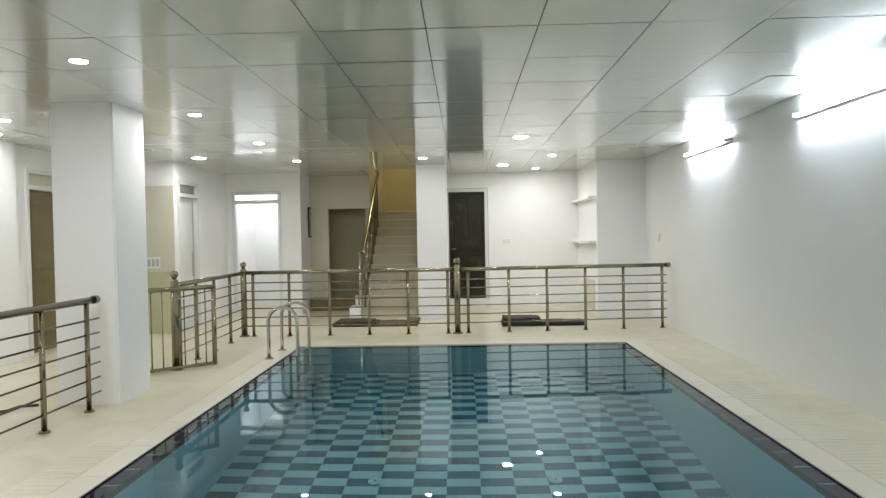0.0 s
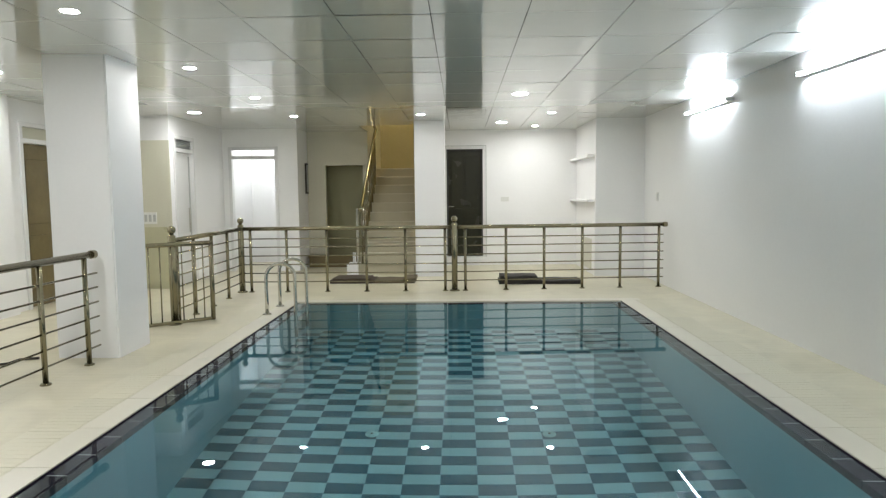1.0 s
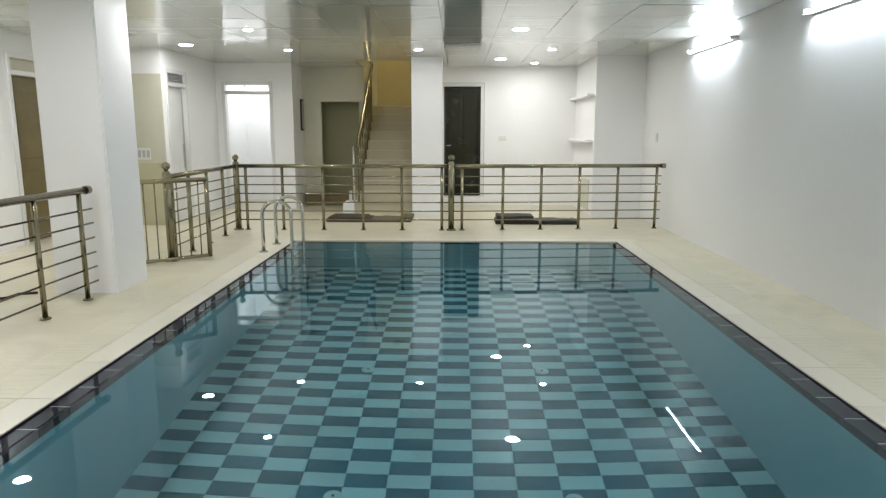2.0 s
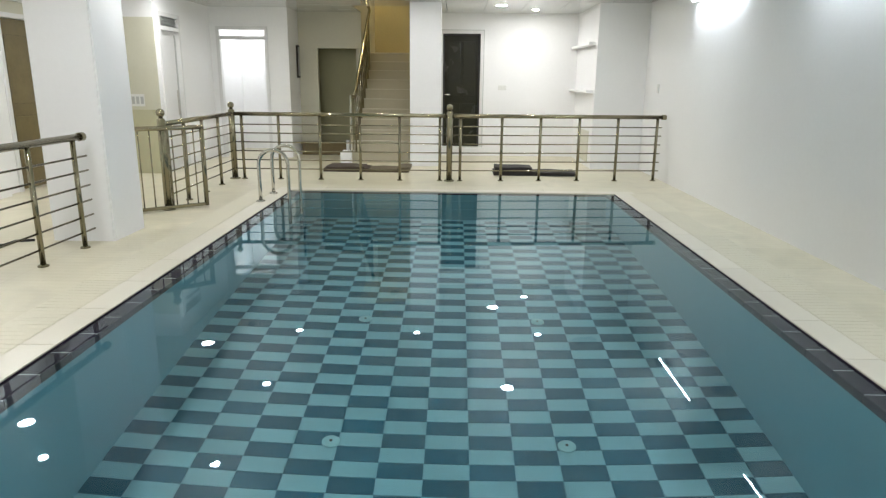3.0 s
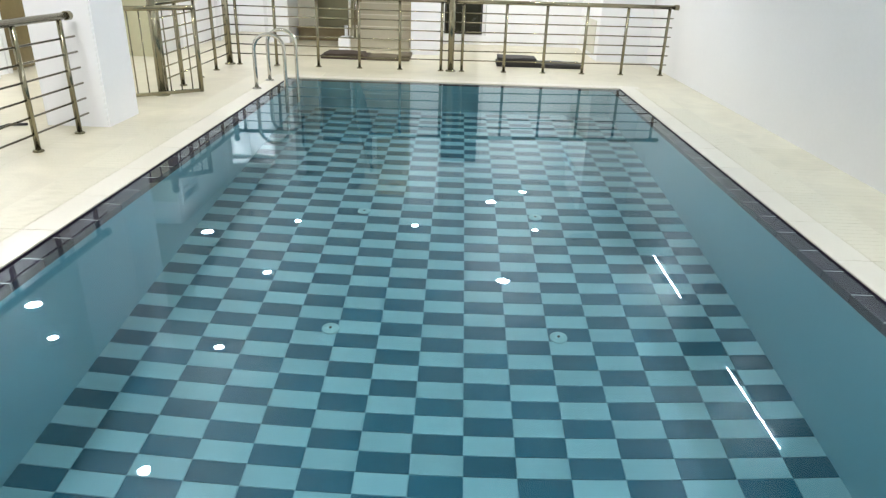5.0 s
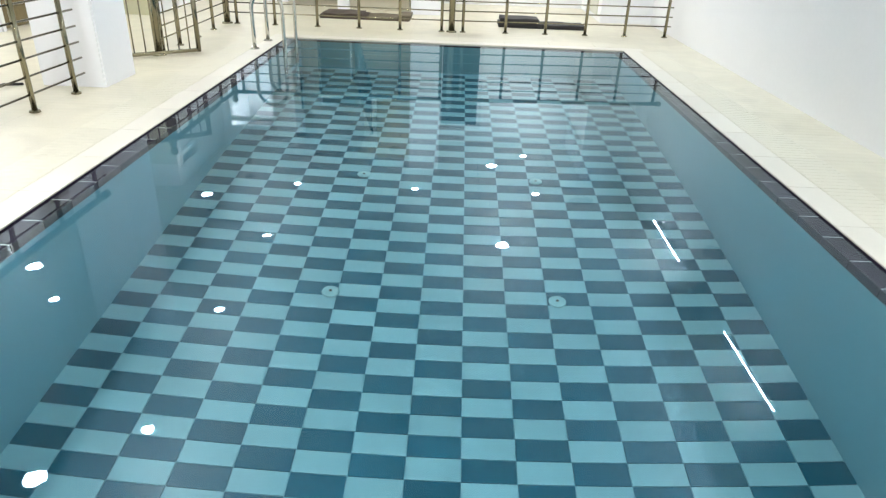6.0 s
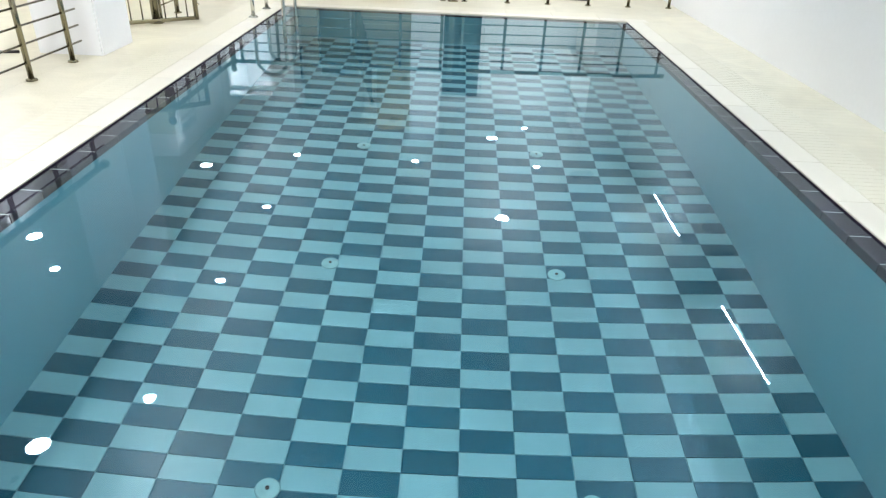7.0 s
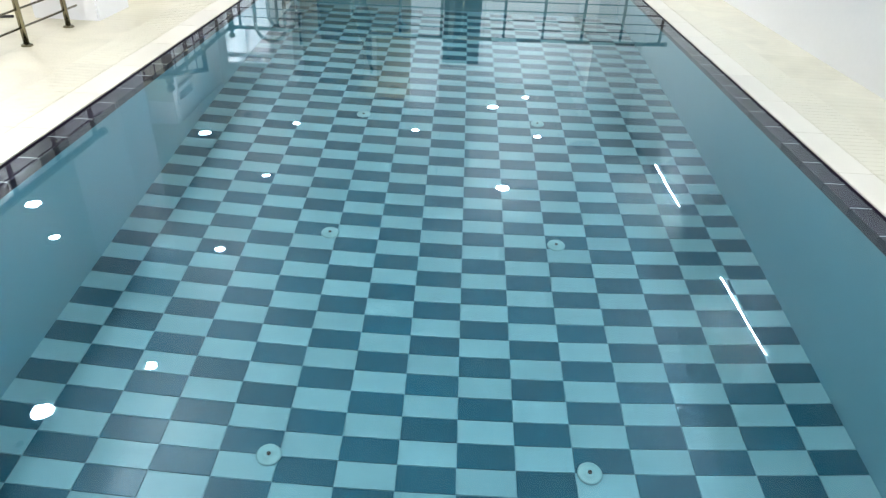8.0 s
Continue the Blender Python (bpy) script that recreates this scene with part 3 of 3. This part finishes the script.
mat(-2.14, 10.62, 0.5, [("layer", 0.0, 0.72, 0.001, 0.055, BROWN_MAT), ("layer", 0.70, 1.38, 0.001, 0.045, TAN_MAT), ("fold", 0.05, 0.65, 0.050, 0.078, BROWN_MAT), ("fold", 1.2, 1.40, 0.04, 0.085, TAN_MAT)], "dark brown folded mat lying on the deck")
mat(0.60, 10.42, 0.45, [("layer", 0.0, 0.66, 0.001, 0.06, DARK), ("layer", 0.62, 1.30, 0.001, 0.055, DARK), ("fold", 0.02, 0.60, 0.062, 0.13, DARK)], "black folded mat in two layers on the deck")

bench = thing("low_bench", -2.55, 13.02, 0, label="low brown wooden bench against the dim wall", category="bench")
part("top", boxed(-0.5, 0.5, 0, 0.26, 0.20, 0.25, bevel=0.008), BROWN_WOOD, bench)
part("front", boxed(-0.48, 0.48, 0.02, 0.05, 0.001, 0.20), BROWN_WOOD, bench)

cable = [(-4.25, 5.25, 0.02), (-4.1, 5.42, 0.012), (-3.98, 5.42, 0.03), (-3.95, 5.55, 0.012), (-3.88, 5.6, 0.035), (-3.86, 5.72, 0.012), (-3.80, 5.74, 0.012)]
solid("cable", sweep(bmesh.new(), cable, 0.012, 8), DARK, label="black cable lying on the floor behind the railing", category="cable", smooth=True)

for x in (-0.775, 0.735):
    for y in (2.115, 3.79, 5.48):
        jet = thing("floor_inlet", x, y, BED + 0.006, label="round pale water inlet in the pool floor", category="pool inlet", group="floor inlets")
        part("disc", lathe(bmesh.new(), [(0.059, 0.0), (0.059, 0.005), (0.050, 0.010), (0.031, 0.010), (0.027, 0.015), (0.012, 0.015)], 24), INLET, jet, "pale ribbed disc", True)
        # solid black plug paints the hole's unlit inside
        part("hole", lathe(bmesh.new(), [(0.010, 0.0), (0.010, 0.021)], 12), DARK, jet, "black plug drawn as the dark inside of the centre hole")

# ---- laid pieces, last ----
coping = mesh_of("coping_tile", boxed(-0.10, 0.10, -0.298, 0.298, -0.012, 0.005, bevel=0.003), COPING)
for s in (-1, 1):
    for k in range(14):
        piece("coping_tile", coping, floor, (EAST + 0.10 if s > 0 else WEST - 0.10), FAR - 0.3 - k * 0.6, 0.0)
for k in range(8):
    piece("coping_tile", coping, floor, -2.1 + k * 0.6, FAR + 0.10, 0.0, 90)

# anti-slip tiles beside the coping, with fine ribs across them
bm = boxed(-0.148, 0.148, -0.297, 0.297, -0.012, 0.003, bevel=0.002)
for k in range(10):
    y = -0.27 + k * 0.06
    box(bm, -0.140, 0.140, y - 0.027, y + 0.027, 0.003, 0.0042)
ribbed = mesh_of("ribbed_tile", bm, RIBBED)
for x in (WEST - 0.352, EAST + 0.352):
    for k in range(14):
        piece("ribbed_tile", ribbed, floor, x, FAR - 0.3 - k * 0.6, 0.0)
for k in range(8):
    piece("ribbed_tile", ribbed, floor, -2.1 + k * 0.6, FAR + 0.352, 0.0, 90)

# black stone ledge round the water, with a rounded inner edge and pale joints
def ledge_stone(half, deep=LEDGE):
    bm = boxed(-half, half, 0.0, deep + 0.012, -0.140, -0.022)
    front = [e for e in bm.edges if all(v.co.y > deep and v.co.z > -0.08 for v in e.verts)]
    bmesh.ops.bevel(bm, geom=front, offset=0.012, segments=3, affect="EDGES", profile=0.5)
    return mesh_of("ledge_stone", bm, BLACK_TILE)


for a in ((WEST + 0.0005, WEST + 0.006, NEAR, FAR), (EAST - 0.006, EAST - 0.0005, NEAR, FAR), (WEST + 0.006, EAST - 0.006, FAR - 0.006, FAR - 0.0005), (WEST + 0.006, EAST - 0.006, NEAR + 0.0005, NEAR + 0.006)):
    far_side = a[2] > 5
    part("edge_strip", boxed(*a, -0.022, -0.002), COPING if far_side else BLACK_TILE, tank, "thin pale strip under the deck edge" if far_side else "thin black strip under the deck edge")
stone, narrow = ledge_stone(0.1355), ledge_stone(0.1385, 0.030)
backing = bmesh.new()
box(backing, WEST, WEST_IN + 0.006, NEAR, FAR, -0.139, -0.0235)
box(backing, EAST_IN - 0.006, EAST, NEAR, FAR, -0.139, -0.0235)
box(backing, WEST_IN, EAST_IN, FAR_IN + 0.004, FAR, -0.139, -0.0235)
box(backing, WEST_IN, EAST_IN, NEAR, NEAR_IN + 0.006, -0.139, -0.0235)
part("ledge_grout", backing, GROUT, tank, "pale grout between the black stones")
for k in range(31):
    y = 3.01 + 0.1395 + (k - 9) * 0.279
    if NEAR + 0.12 < y < FAR - 0.12:
        piece("ledge_stone", stone, tank, WEST, y + 0.03, 0, -90)
        piece("ledge_stone", stone, tank, EAST, y - 0.02, 0, 90)
for k in range(15):
    piece("ledge_stone", narrow, tank, WEST_IN + 0.10 + k * 0.279, FAR, 0, 180)
    piece("ledge_stone", stone, tank, WEST_IN + 0.10 + k * 0.279, NEAR, 0, 0)
# cut stones at the two far corners
piece("ledge_stone", ledge_stone(0.055), tank, WEST, 8.678, 0, -90)
piece("ledge_stone", ledge_stone(0.080), tank, EAST, 8.653, 0, 90)
piece("ledge_stone", ledge_stone(0.030, 0.030), tank, WEST + 0.036, FAR, 0, 180)
piece("ledge_stone", ledge_stone(0.034, 0.030), tank, EAST - 0.038, FAR, 0, 180)

# checker floor of the pool
TX, TY = 0.2795, 0.1365
tile_mesh = {}
for key, material in ((0, TILE_DARK), (1, TILE_LIGHT)):
    tile_mesh[key] = mesh_of("pool_tile", boxed(-TX / 2 + 0.002, TX / 2 - 0.002, -TY / 2 + 0.002, TY / 2 - 0.002, -0.006, 0.0, bevel=0.0), material)
rest = {0: bmesh.new(), 1: bmesh.new()}
for i in range(-8, 8):
    for j in range(-38, 24):
        x0, x1 = max(0.1090 + i * TX, WEST_IN), min(0.1090 + (i + 1) * TX, EAST_IN)
        y1 = 3.62 - j * TY
        y0 = y1 - TY
        if x1 - x0 < 0.02 or y0 < NEAR_IN or y1 > FAR_IN:
            continue
        shade = (i + j) % 2
        whole = x1 - x0 > TX - 0.001
        if whole and 1.75 < y0 < 4.55:
            piece("pool_tile", tile_mesh[shade], tank, (x0 + x1) / 2, (y0 + y1) / 2, BED + 0.003)
        else:
            bm = rest[shade]
            vs = [bm.verts.new((x, y, BED + z)) for z in (-0.003, 0.003) for x, y in ((x0 + 0.002, y0 + 0.002), (x1 - 0.002, y0 + 0.002), (x1 - 0.002, y1 - 0.002), (x0 + 0.002, y1 - 0.002))]
            bm.faces.new(vs[4:])
            for a in range(4):
                b = (a + 1) % 4
                bm.faces.new((vs[a], vs[b], vs[b + 4], vs[a + 4]))
tagged(part("dark_tiles", rest[0], TILE_DARK, tank, "dark teal floor tiles"), kind="stuff")
tagged(part("pale_tiles", rest[1], TILE_LIGHT, tank, "pale teal floor tiles"), kind="stuff")
